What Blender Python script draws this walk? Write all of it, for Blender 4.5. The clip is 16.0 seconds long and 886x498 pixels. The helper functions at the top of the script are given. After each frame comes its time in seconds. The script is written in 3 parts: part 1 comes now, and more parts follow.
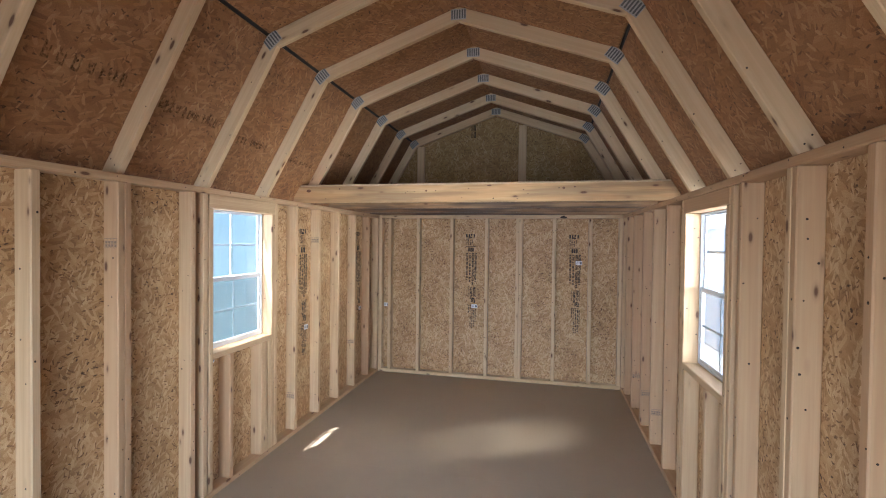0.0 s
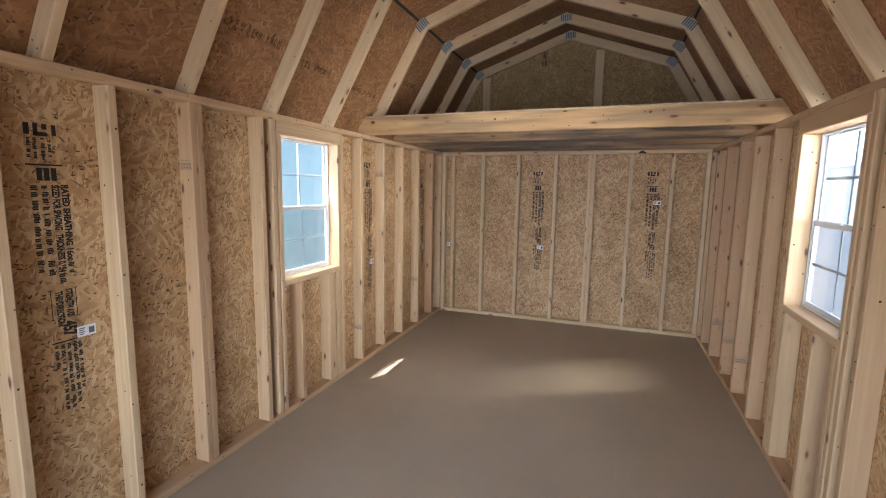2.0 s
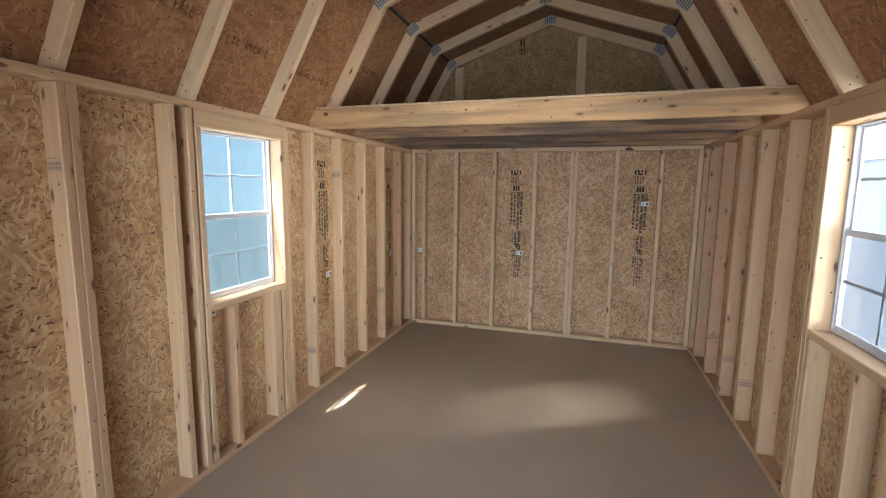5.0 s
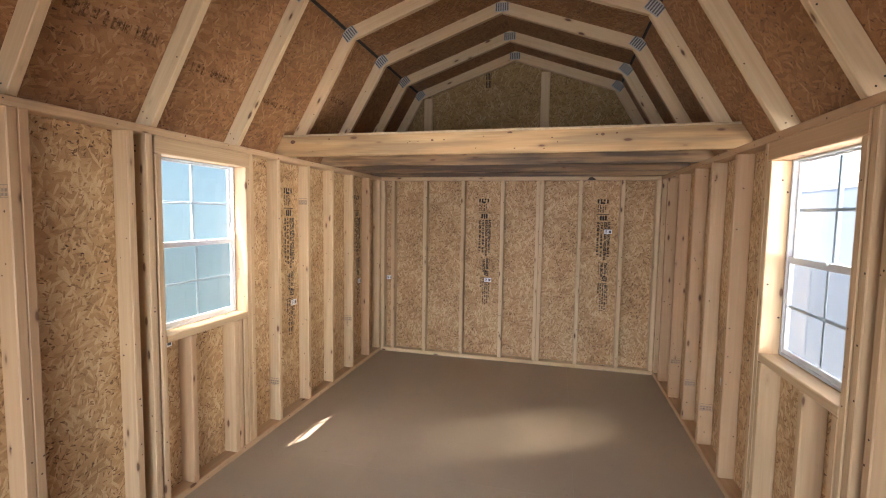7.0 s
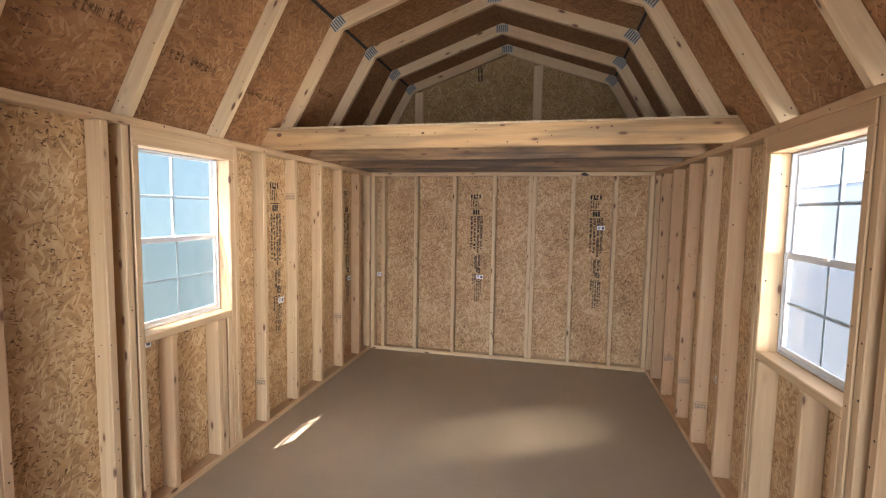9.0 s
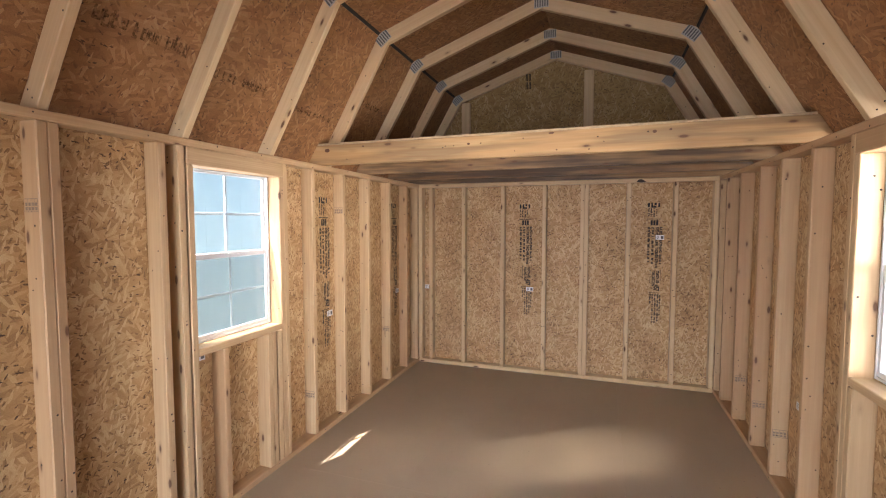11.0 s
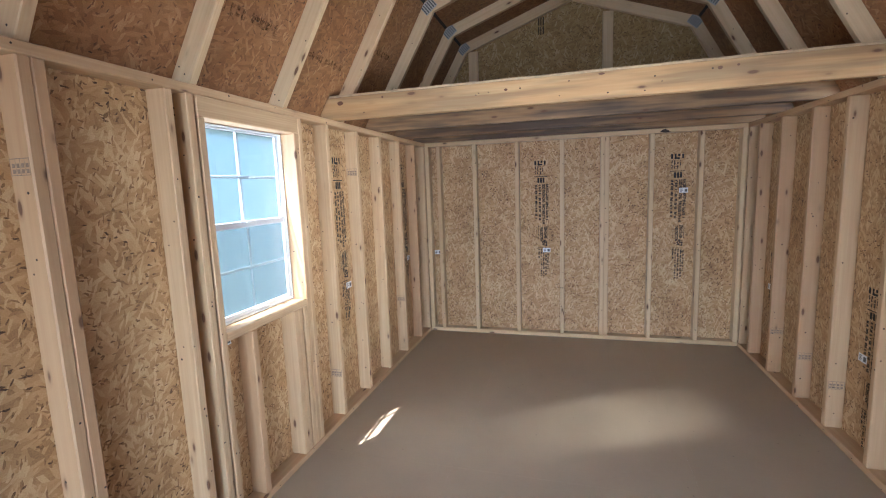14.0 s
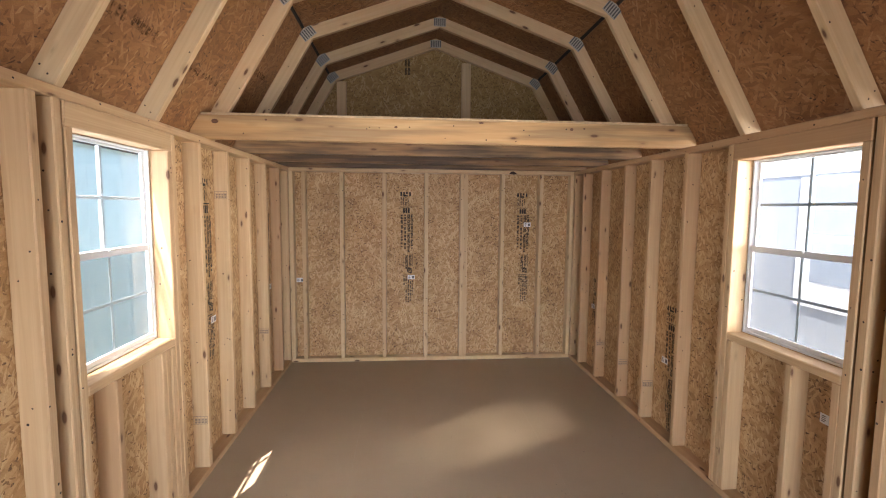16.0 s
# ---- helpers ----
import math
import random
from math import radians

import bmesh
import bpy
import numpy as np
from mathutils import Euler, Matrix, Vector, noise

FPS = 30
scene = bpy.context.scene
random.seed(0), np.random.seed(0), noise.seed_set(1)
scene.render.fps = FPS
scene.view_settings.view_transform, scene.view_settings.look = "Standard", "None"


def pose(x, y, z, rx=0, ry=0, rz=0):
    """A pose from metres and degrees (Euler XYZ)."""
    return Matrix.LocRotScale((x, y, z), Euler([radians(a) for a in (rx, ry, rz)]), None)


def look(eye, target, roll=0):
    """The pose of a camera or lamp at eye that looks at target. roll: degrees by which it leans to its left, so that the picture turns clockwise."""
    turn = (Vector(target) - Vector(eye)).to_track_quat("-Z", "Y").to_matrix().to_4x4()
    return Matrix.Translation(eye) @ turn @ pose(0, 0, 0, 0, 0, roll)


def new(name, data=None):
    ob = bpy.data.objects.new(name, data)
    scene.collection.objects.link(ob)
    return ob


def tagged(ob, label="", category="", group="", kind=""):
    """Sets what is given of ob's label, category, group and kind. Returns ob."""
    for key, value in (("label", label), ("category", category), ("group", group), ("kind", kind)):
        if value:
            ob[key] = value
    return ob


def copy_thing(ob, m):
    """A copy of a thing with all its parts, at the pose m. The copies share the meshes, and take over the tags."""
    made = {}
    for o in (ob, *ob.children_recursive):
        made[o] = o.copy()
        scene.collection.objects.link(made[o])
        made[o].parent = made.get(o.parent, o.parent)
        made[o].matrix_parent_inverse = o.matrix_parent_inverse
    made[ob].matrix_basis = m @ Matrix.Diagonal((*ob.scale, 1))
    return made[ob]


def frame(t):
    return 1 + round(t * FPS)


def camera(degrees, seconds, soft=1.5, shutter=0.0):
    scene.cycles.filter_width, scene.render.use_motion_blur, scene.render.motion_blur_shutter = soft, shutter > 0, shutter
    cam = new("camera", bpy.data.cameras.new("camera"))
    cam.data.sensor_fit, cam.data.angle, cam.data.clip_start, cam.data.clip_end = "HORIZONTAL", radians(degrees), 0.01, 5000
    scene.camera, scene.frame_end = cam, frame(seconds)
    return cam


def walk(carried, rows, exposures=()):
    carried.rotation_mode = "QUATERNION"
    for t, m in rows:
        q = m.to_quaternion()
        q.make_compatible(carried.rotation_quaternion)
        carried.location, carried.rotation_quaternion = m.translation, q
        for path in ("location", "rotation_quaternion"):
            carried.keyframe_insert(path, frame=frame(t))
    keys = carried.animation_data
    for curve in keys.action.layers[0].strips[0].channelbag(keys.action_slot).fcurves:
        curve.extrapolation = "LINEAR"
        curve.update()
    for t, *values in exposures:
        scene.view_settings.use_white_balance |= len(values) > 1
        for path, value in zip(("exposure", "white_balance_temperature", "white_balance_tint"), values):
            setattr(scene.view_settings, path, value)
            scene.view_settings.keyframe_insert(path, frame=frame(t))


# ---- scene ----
cam = camera(88.4, 16.0, soft=1.0)
PATH = [
    (0, (0.599, -5.334, 1.63), (0.157, -3.384, 1.594), 0.7),
    (0.5, (0.602, -5.332, 1.591), (0.074, -3.405, 1.508), 0.3),
    (1, (0.595, -5.33, 1.542), (0.035, -3.415, 1.404), 0.2),
    (1.5, (0.54, -5.318, 1.516), (-0.036, -3.414, 1.309), 1.0),
    (2, (0.504, -5.229, 1.502), (-0.175, -3.365, 1.241), 0.9),
    (2.5, (0.553, -4.974, 1.511), (-0.257, -3.171, 1.209), -0.2),
    (3, (0.583, -4.801, 1.517), (-0.267, -3.02, 1.193), -0.4),
    (3.5, (0.537, -4.752, 1.523), (-0.265, -2.947, 1.208), -0.3),
    (4, (0.478, -4.744, 1.531), (-0.247, -2.907, 1.216), -0.1),
    (6.5, (0.412, -4.733, 1.529), (-0.078, -2.801, 1.364), 1.1),
    (7, (0.471, -4.738, 1.54), (-0.012, -2.803, 1.389), 0.9),
    (7.5, (0.488, -4.74, 1.543), (0.034, -2.798, 1.39), 0.9),
    (8, (0.474, -4.724, 1.536), (0.035, -2.78, 1.373), 1.0),
    (10.5, (0.452, -4.593, 1.525), (-0.107, -2.678, 1.378), 0.2),
    (11, (0.456, -4.587, 1.542), (-0.202, -2.702, 1.421), -0.0),
    (11.5, (0.446, -4.584, 1.551), (-0.299, -2.731, 1.441), -0.2),
    (12, (0.441, -4.565, 1.54), (-0.344, -2.73, 1.407), -0.7),
    (12.5, (0.386, -4.562, 1.54), (-0.389, -2.726, 1.375), -0.9),
    (13, (0.227, -4.599, 1.53), (-0.483, -2.739, 1.34), -0.9),
    (13.5, (0.099, -4.595, 1.513), (-0.54, -2.715, 1.278), -1.3),
    (14, (0.018, -4.453, 1.502), (-0.532, -2.549, 1.231), -2.1),
    (14.5, (-0.041, -4.395, 1.525), (-0.407, -2.452, 1.225), -1.8),
    (15, (-0.205, -4.445, 1.521), (-0.339, -2.473, 1.216), -0.8),
    (15.5, (-0.307, -4.51, 1.52), (-0.253, -2.529, 1.252), 0.3),
    (16, (-0.294, -4.558, 1.55), (-0.129, -2.572, 1.374), 0.5),
]
EXPOSURES = [(0, 2.47, 5400, 11), (1.5, 2.28, 5250, 11), (2.5, 2.52, 5950, 11), (4, 2.3, 5220, 8), (6.5, 2.54, 6080, 14), (8, 2.52, 6080, 14), (10.5, 2.65, 6080, 16), (11.5, 2.55, 6450, 19), (12, 2.50, 6000, 16), (13, 2.43, 5500, 11), (13.5, 2.46, 5350, 10), (14.5, 2.68, 5200, 10), (15.5, 2.66, 5600, 14), (16, 2.52, 6360, 16)]
walk(cam, [(t, look(eye, target, roll)) for t, eye, target, roll in PATH], EXPOSURES)

# ---- world, sun, sky, exposure ----
SUN_TRAVEL = Vector((0.222, 0.448, -1.0)).normalized()
world = bpy.data.worlds.new("sky_world")
scene.world = world
world.use_nodes = True
wn = world.node_tree.nodes
sky = wn.new("ShaderNodeTexSky")
sky.sky_type, sky.sun_disc = "NISHITA", False
sky.sun_elevation = math.asin(-SUN_TRAVEL.z)
sky.sun_rotation = math.atan2(-SUN_TRAVEL.x, -SUN_TRAVEL.y)
sky.air_density, sky.dust_density = 1.0, 1.5
world.node_tree.links.new(sky.outputs["Color"], wn["Background"].inputs["Color"])
wn["Background"].inputs["Strength"].default_value = 0.15

sun_data = bpy.data.lights.new("sun", "SUN")
sun_data.energy, sun_data.angle, sun_data.color = 3.4, radians(0.3), (1.0, 0.95, 0.86)
sun = new("sun", sun_data)
sun.matrix_basis = look((0, 0, 8), Vector((0, 0, 8)) + SUN_TRAVEL)

# daylight that comes in through the open double doors behind the walker
door_sky = bpy.data.lights.new("door_daylight", "AREA")
door_sky.shape, door_sky.size, door_sky.size_y, door_sky.energy = "RECTANGLE", 1.7, 1.5, 4.9
door_sky.spread = radians(80)
door_sky.color = (0.90, 0.95, 1.0)
new("door_daylight", door_sky).matrix_basis = look((0, -6.05, 1.08), (-0.25, -1.0, 0.25))

# added fill lamp outside window_2 standing in for bright yard and sunlit grey shed
yard = bpy.data.lights.new("yard_fill_lamp", "AREA")
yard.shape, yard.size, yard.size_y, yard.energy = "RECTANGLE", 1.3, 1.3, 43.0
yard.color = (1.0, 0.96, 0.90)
new("yard_fill_lamp", yard).matrix_basis = look((3.2, -3.20, 1.38), (-1.4, -1.9, 1.15))

# added fill lamp outside window_1, standing in for sky light over the green shed
sky_fill = bpy.data.lights.new("sky_fill_lamp", "AREA")
sky_fill.shape, sky_fill.size, sky_fill.size_y, sky_fill.energy = "RECTANGLE", 1.1, 1.3, 6.0
sky_fill.color = (0.95, 0.98, 1.0)
new("sky_fill_lamp", sky_fill).matrix_basis = look((-2.35, -3.0, 1.3), (1.4, -2.4, 1.2))

# spot added above the green shed's roof: soft beam through window_1 onto the floor
pool_spot = bpy.data.lights.new("floor_pool_spot", "SPOT")
pool_spot.energy, pool_spot.spot_size, pool_spot.spot_blend, pool_spot.shadow_soft_size = 400.0, radians(8.6), 1.0, 0.20
pool_spot.color = (1.0, 0.94, 0.82)
new("floor_pool_spot", pool_spot).matrix_basis = look((-4.17, -4.135, 3.54), (0.26, -1.57, 0.0))


# ---- materials ----
def material(name):
    m = bpy.data.materials.new(name)
    m.use_nodes = True
    return m, m.node_tree, m.node_tree.nodes["Principled BSDF"]


def node(tree, kind, **sets):
    n = tree.nodes.new(kind)
    for key, value in sets.items():
        if key in ("operation", "blend_type", "data_type", "noise_dimensions", "voronoi_dimensions", "feature"):
            set_kind(n, key, value)
        else:
            n.inputs[key].default_value = value
    return n


def set_kind(n, key, value):
    if key == "operation":
        n.operation = value
    elif key == "blend_type":
        n.blend_type = value
    elif key == "data_type":
        n.data_type = value
    elif key == "noise_dimensions":
        n.noise_dimensions = value
    elif key == "voronoi_dimensions":
        n.voronoi_dimensions = value
    elif key == "feature":
        n.feature = value


def join(tree, a, b):
    tree.links.new(a, b)


def ramp(tree, source, stops):
    n = tree.nodes.new("ShaderNodeValToRGB")
    el = n.color_ramp.elements
    while len(el) < len(stops):
        el.new(0.5)
    for e, (pos, col) in zip(el, stops):
        e.position, e.color = pos, (*col, 1)
    join(tree, source, n.inputs["Fac"])
    return n.outputs["Color"]


def math_node(tree, op, a, b):
    n = tree.nodes.new("ShaderNodeMath")
    n.operation = op
    for slot, v in zip(n.inputs, (a, b)):
        if isinstance(v, (int, float)):
            slot.default_value = v
        else:
            join(tree, v, slot)
    return n.outputs[0]


def mix(tree, fac, a, b, blend="MIX"):
    n = tree.nodes.new("ShaderNodeMix")
    n.data_type, n.blend_type = "RGBA", blend
    for slot, v in ((n.inputs["Factor"], fac), (n.inputs["A"], a), (n.inputs["B"], b)):
        if isinstance(v, (int, float)):
            slot.default_value = v
        elif isinstance(v, tuple):
            slot.default_value = (*v, 1)
        else:
            join(tree, v, slot)
    return n.outputs["Result"]


def bump(tree, shader, height, strength, distance):
    n = tree.nodes.new("ShaderNodeBump")
    n.inputs["Strength"].default_value, n.inputs["Distance"].default_value = strength, distance
    join(tree, height, n.inputs["Height"])
    join(tree, n.outputs["Normal"], shader.inputs["Normal"])


def shifted(tree, coord, amount=37.0):
    """Coordinates moved by the object's own random number."""
    info = tree.nodes.new("ShaderNodeObjectInfo")
    c = tree.nodes.new("ShaderNodeCombineXYZ")
    join(tree, math_node(tree, "MULTIPLY", info.outputs["Random"], amount), c.inputs[0])
    join(tree, math_node(tree, "MULTIPLY", info.outputs["Random"], amount * 1.7), c.inputs[1])
    add = tree.nodes.new("ShaderNodeVectorMath")
    add.operation = "ADD"
    join(tree, coord, add.inputs[0])
    join(tree, c.outputs[0], add.inputs[1])
    return add.outputs[0], info.outputs["Random"]


def turned(tree, coord, degrees, scale):
    a = tree.nodes.new("ShaderNodeMapping")
    a.inputs["Rotation"].default_value = (0, 0, radians(degrees))
    b = tree.nodes.new("ShaderNodeMapping")
    b.inputs["Scale"].default_value = (*scale, 1)
    join(tree, coord, a.inputs["Vector"])
    join(tree, a.outputs[0], b.inputs["Vector"])
    return b.outputs[0]


def osb(name, tones, rough, big, pale, dark):
    """Pressed strand board: layers of long flakes at several angles, over a UV map in metres."""
    m, tree, sh = material(name)
    uv = tree.nodes.new("ShaderNodeTexCoord").outputs["UV"]
    uv, rand = shifted(tree, uv)
    warp = node(tree, "ShaderNodeTexNoise", noise_dimensions="2D", Scale=30.0, Detail=4.0, Roughness=0.7)
    join(tree, uv, warp.inputs["Vector"])
    off = tree.nodes.new("ShaderNodeVectorMath")
    off.operation = "MULTIPLY_ADD"
    join(tree, warp.outputs["Color"], off.inputs[0])
    off.inputs[1].default_value = (0.006, 0.006, 0)
    join(tree, uv, off.inputs[2])
    value = None
    layers = ((12, .060, .024, 0, 0), (78, .064, .019, .50, 0), (-38, .056, .017, .50, 0), (128, .060, .017, .52, 0), (50, .046, .014, .58, 0), (-10, .050, .013, .62, 0),
              (60, .044, .0105, 1 - pale, .72), (-24, .036, .0085, 1 - pale, .66), (112, .030, .0075, 1 - pale, .76),
              (35, .017, .0050, 1 - dark, .16), (-62, .013, .0045, 1 - dark, .10), (95, .019, .0042, 1 - dark, .18), (5, .012, .0050, 1 - dark, .06))
    for angle, length, width, share, fixed in layers:
        vor = node(tree, "ShaderNodeTexVoronoi", voronoi_dimensions="2D", feature="F1", Scale=1.0)
        join(tree, turned(tree, off.outputs[0], angle, (1 / (length * big), 1 / (width * big))), vor.inputs["Vector"])
        sep = tree.nodes.new("ShaderNodeSeparateColor")
        join(tree, vor.outputs["Color"], sep.inputs[0])
        if fixed:
            shade = math_node(tree, "ADD", math_node(tree, "MULTIPLY", sep.outputs[0], .10), fixed)
        else:
            shade = math_node(tree, "ADD", math_node(tree, "MULTIPLY", sep.outputs[0], .40), math_node(tree, "SUBTRACT", .34, math_node(tree, "MULTIPLY", vor.outputs["Distance"], .07)))
        if value is None:
            value = shade
            continue
        on = math_node(tree, "GREATER_THAN", sep.outputs[1], share)
        n = tree.nodes.new("ShaderNodeMix")
        join(tree, on, n.inputs["Factor"])
        join(tree, value, n.inputs["A"])
        join(tree, shade, n.inputs["B"])
        value = n.outputs["Result"]
    fine = node(tree, "ShaderNodeTexNoise", noise_dimensions="2D", Scale=240.0, Detail=3.0)
    join(tree, uv, fine.inputs["Vector"])
    patch = node(tree, "ShaderNodeTexNoise", noise_dimensions="2D", Scale=3.2, Detail=3.0)
    join(tree, uv, patch.inputs["Vector"])
    level = math_node(tree, "ADD", value, math_node(tree, "MULTIPLY", math_node(tree, "SUBTRACT", fine.outputs["Fac"], 0.5), 0.42))
    level = math_node(tree, "ADD", level, math_node(tree, "MULTIPLY", math_node(tree, "SUBTRACT", patch.outputs["Fac"], 0.5), 0.50))
    join(tree, ramp(tree, level, tones), sh.inputs["Base Color"])
    sh.inputs["Roughness"].default_value = rough
    bump(tree, sh, value, 0.28, 0.003)
    return m


OSB_WALL = osb("strand_board_wall", ((0.0, (.055, .024, .009)), (.15, (.260, .142, .055)), (.40, (.405, .235, .096)), (.64, (.495, .305, .138)), (1.0, (.680, .500, .280))), 0.62, 1.20, .13, .026)
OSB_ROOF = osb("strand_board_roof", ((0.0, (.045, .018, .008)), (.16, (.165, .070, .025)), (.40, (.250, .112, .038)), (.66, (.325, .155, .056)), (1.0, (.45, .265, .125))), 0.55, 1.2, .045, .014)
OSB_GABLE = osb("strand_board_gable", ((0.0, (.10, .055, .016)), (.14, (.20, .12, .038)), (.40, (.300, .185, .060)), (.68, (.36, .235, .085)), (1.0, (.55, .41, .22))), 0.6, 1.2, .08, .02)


def lumber(name, pale, pink, stain, knot_size, rings=0.17):
    """Sawn softwood; the grain runs along the board's own z axis."""
    m, tree, sh = material(name)
    co = tree.nodes.new("ShaderNodeTexCoord").outputs["Object"]
    co, rand = shifted(tree, co, 23.0)
    stretch = tree.nodes.new("ShaderNodeMapping")
    stretch.inputs["Scale"].default_value = (38, 38, 1.1)
    join(tree, co, stretch.inputs["Vector"])
    grain = node(tree, "ShaderNodeTexNoise", Scale=1.0, Detail=4.0, Roughness=0.6, Distortion=0.6)
    join(tree, stretch.outputs[0], grain.inputs["Vector"])
    ring_map = tree.nodes.new("ShaderNodeMapping")
    ring_map.inputs["Scale"].default_value = (9, 9, 0.55)
    join(tree, co, ring_map.inputs["Vector"])
    ring = node(tree, "ShaderNodeTexWave", Scale=3.2, Distortion=7.0, Detail=2.0)
    join(tree, ring_map.outputs[0], ring.inputs["Vector"])
    cloud_map = tree.nodes.new("ShaderNodeMapping")
    cloud_map.inputs["Scale"].default_value = (16, 16, 1.5) if stain else (8, 8, 2.0)
    join(tree, co, cloud_map.inputs["Vector"])
    cloud = node(tree, "ShaderNodeTexNoise", Scale=1.0, Detail=3.0)
    join(tree, cloud_map.outputs[0], cloud.inputs["Vector"])
    tone = math_node(tree, "FRACT", math_node(tree, "MULTIPLY", rand, 7.31), 0)
    base = mix(tree, tone, pale, pink)
    base = mix(tree, math_node(tree, "MULTIPLY", ring.outputs["Fac"], rings), base, tuple(c * k for c, k in zip(pink, (.86, .72, .58))))
    base = mix(tree, ramp(tree, grain.outputs["Fac"], ((.35, (.36, .36, .36)), (.65, (0, 0, 0)))), base, tuple(c * k for c, k in zip(pink, (.72, .62, .52))))
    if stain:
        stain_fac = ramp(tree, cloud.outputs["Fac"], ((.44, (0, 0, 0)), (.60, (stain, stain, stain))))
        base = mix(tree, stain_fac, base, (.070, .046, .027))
    else:
        base = mix(tree, math_node(tree, "MULTIPLY", cloud.outputs["Fac"], 0.22), base, tuple(c * .72 for c in pink))
    knot_map = tree.nodes.new("ShaderNodeMapping")
    knot_map.inputs["Scale"].default_value = (13, 13, 4.6)
    join(tree, co, knot_map.inputs["Vector"])
    knot = node(tree, "ShaderNodeTexVoronoi", feature="F1", Scale=1.0, Randomness=1.0)
    join(tree, knot_map.outputs[0], knot.inputs["Vector"])
    knot_fac = ramp(tree, knot.outputs["Distance"], ((knot_size * .62, (.96, .96, .96)), (knot_size * .80, (.55, .55, .55)), (knot_size * 1.05, (.16, .16, .16)), (knot_size * 1.7, (0, 0, 0))))
    base = mix(tree, knot_fac, base, (.12, .050, .020))
    join(tree, base, sh.inputs["Base Color"])
    sh.inputs["Roughness"].default_value = 0.58
    bump(tree, sh, grain.outputs["Fac"], 0.18, 0.002)
    return m


PINE = lumber("pine_stud", (.67, .490, .275), (.52, .330, .172), 0, .13)
PINE_RAFTER = lumber("pine_rafter", (.72, .555, .325), (.64, .455, .255), 0, .14)
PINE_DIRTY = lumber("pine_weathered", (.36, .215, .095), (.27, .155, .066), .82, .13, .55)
PINE_BEAM = lumber("pine_beam", (.54, .345, .155), (.54, .345, .155), .42, .14, .6)


def plain(name, colour, rough, metal=0.0, vary=0.12, scale=9.0, bumps=0.0):
    m, tree, sh = material(name)
    co = tree.nodes.new("ShaderNodeTexCoord").outputs["Object"]
    n = node(tree, "ShaderNodeTexNoise", Scale=scale, Detail=5.0, Roughness=0.6)
    join(tree, co, n.inputs["Vector"])
    dark, light = tuple(c * (1 - vary) for c in colour), tuple(min(1, c * (1 + vary)) for c in colour)
    join(tree, ramp(tree, n.outputs["Fac"], ((.3, dark), (.7, light))), sh.inputs["Base Color"])
    sh.inputs["Roughness"].default_value, sh.inputs["Metallic"].default_value = rough, metal
    if bumps:
        bump(tree, sh, n.outputs["Fac"], bumps, 0.003)
    return m


def floor_paint():
    m, tree, sh = material("floor_paint")
    co = tree.nodes.new("ShaderNodeTexCoord").outputs["Object"]
    big = node(tree, "ShaderNodeTexNoise", Scale=1.6, Detail=4.0, Roughness=0.55)
    fine = node(tree, "ShaderNodeTexNoise", Scale=70.0, Detail=4.0, Roughness=0.7)
    speck = node(tree, "ShaderNodeTexVoronoi", feature="F1", Scale=9.0)
    for n in (big, fine, speck):
        join(tree, co, n.inputs["Vector"])
    base = ramp(tree, big.outputs["Fac"], ((.3, (.370, .284, .188)), (.7, (.432, .334, .222))))
    base = mix(tree, math_node(tree, "MULTIPLY", fine.outputs["Fac"], 0.22), base, (.24, .19, .130))
    base = mix(tree, ramp(tree, speck.outputs["Distance"], ((.025, (.6, .6, .6)), (.05, (0, 0, 0)))), base, (.15, .12, .10))
    join(tree, base, sh.inputs["Base Color"])
    sh.inputs["Specular IOR Level"].default_value = 0.45
    join(tree, ramp(tree, big.outputs["Fac"], ((.3, (.35, .35, .35)), (.7, (.47, .47, .47)))), sh.inputs["Roughness"])
    bump(tree, sh, fine.outputs["Fac"], 0.10, 0.002)
    return m


FLOOR = floor_paint()
PLYEDGE = plain("plywood_deck", (.46, .33, .19), .65, vary=.2, scale=30)
VINYL = plain("white_vinyl", (.68, .70, .71), .35, vary=.03)
# white bars made grey so they look backlit; the shade is in the colour
GRILLE_BACKLIT = plain("grille_bar_backlit", (.36, .41, .42), .45, vary=.04)
STEEL = plain("galvanised_steel", (.40, .385, .35), .6, .1, .15, 60)
SLOT = plain("punched_slot", (.12, .115, .11), .8, vary=.1)
INK = plain("black_ink", (.012, .011, .010), .75, vary=.25, scale=160)
PAPER = plain("white_paper", (.78, .79, .80), .6, vary=.03)
DARKGREY = plain("grey_print", (.12, .12, .13), .7, vary=.1)
NAIL = plain("nail_head", (.05, .035, .025), .5, .6, .2, 80)
ROOFING = plain("roof_metal", (.028, .027, .026), .7, 0, .2)
SIDING_OUT = plain("outside_siding", (.45, .42, .38), .7, vary=.08)
TEAL = plain("pale_green_siding", (.40, .53, .50), .6, vary=.05, scale=3)
GREYSIDE = plain("pale_grey_siding", (.30, .32, .335), .6, vary=.05, scale=3)
WHITETRIM = plain("white_trim", (.80, .80, .80), .5, vary=.03)
DARKGLASS = plain("dark_glass", (.30, .34, .38), .15, vary=.05)
GRAVEL = plain("gravel_ground", (.30, .28, .25), .9, vary=.3, scale=14, bumps=.6)


def glass():
    m, tree, sh = material("clear_glass")
    sh.inputs["Base Color"].default_value = (.97, .99, .99, 1)
    sh.inputs["Roughness"].default_value, sh.inputs["IOR"].default_value = 0.0, 1.3
    sh.inputs["Transmission Weight"].default_value = 1.0
    return m


GLASS = glass()


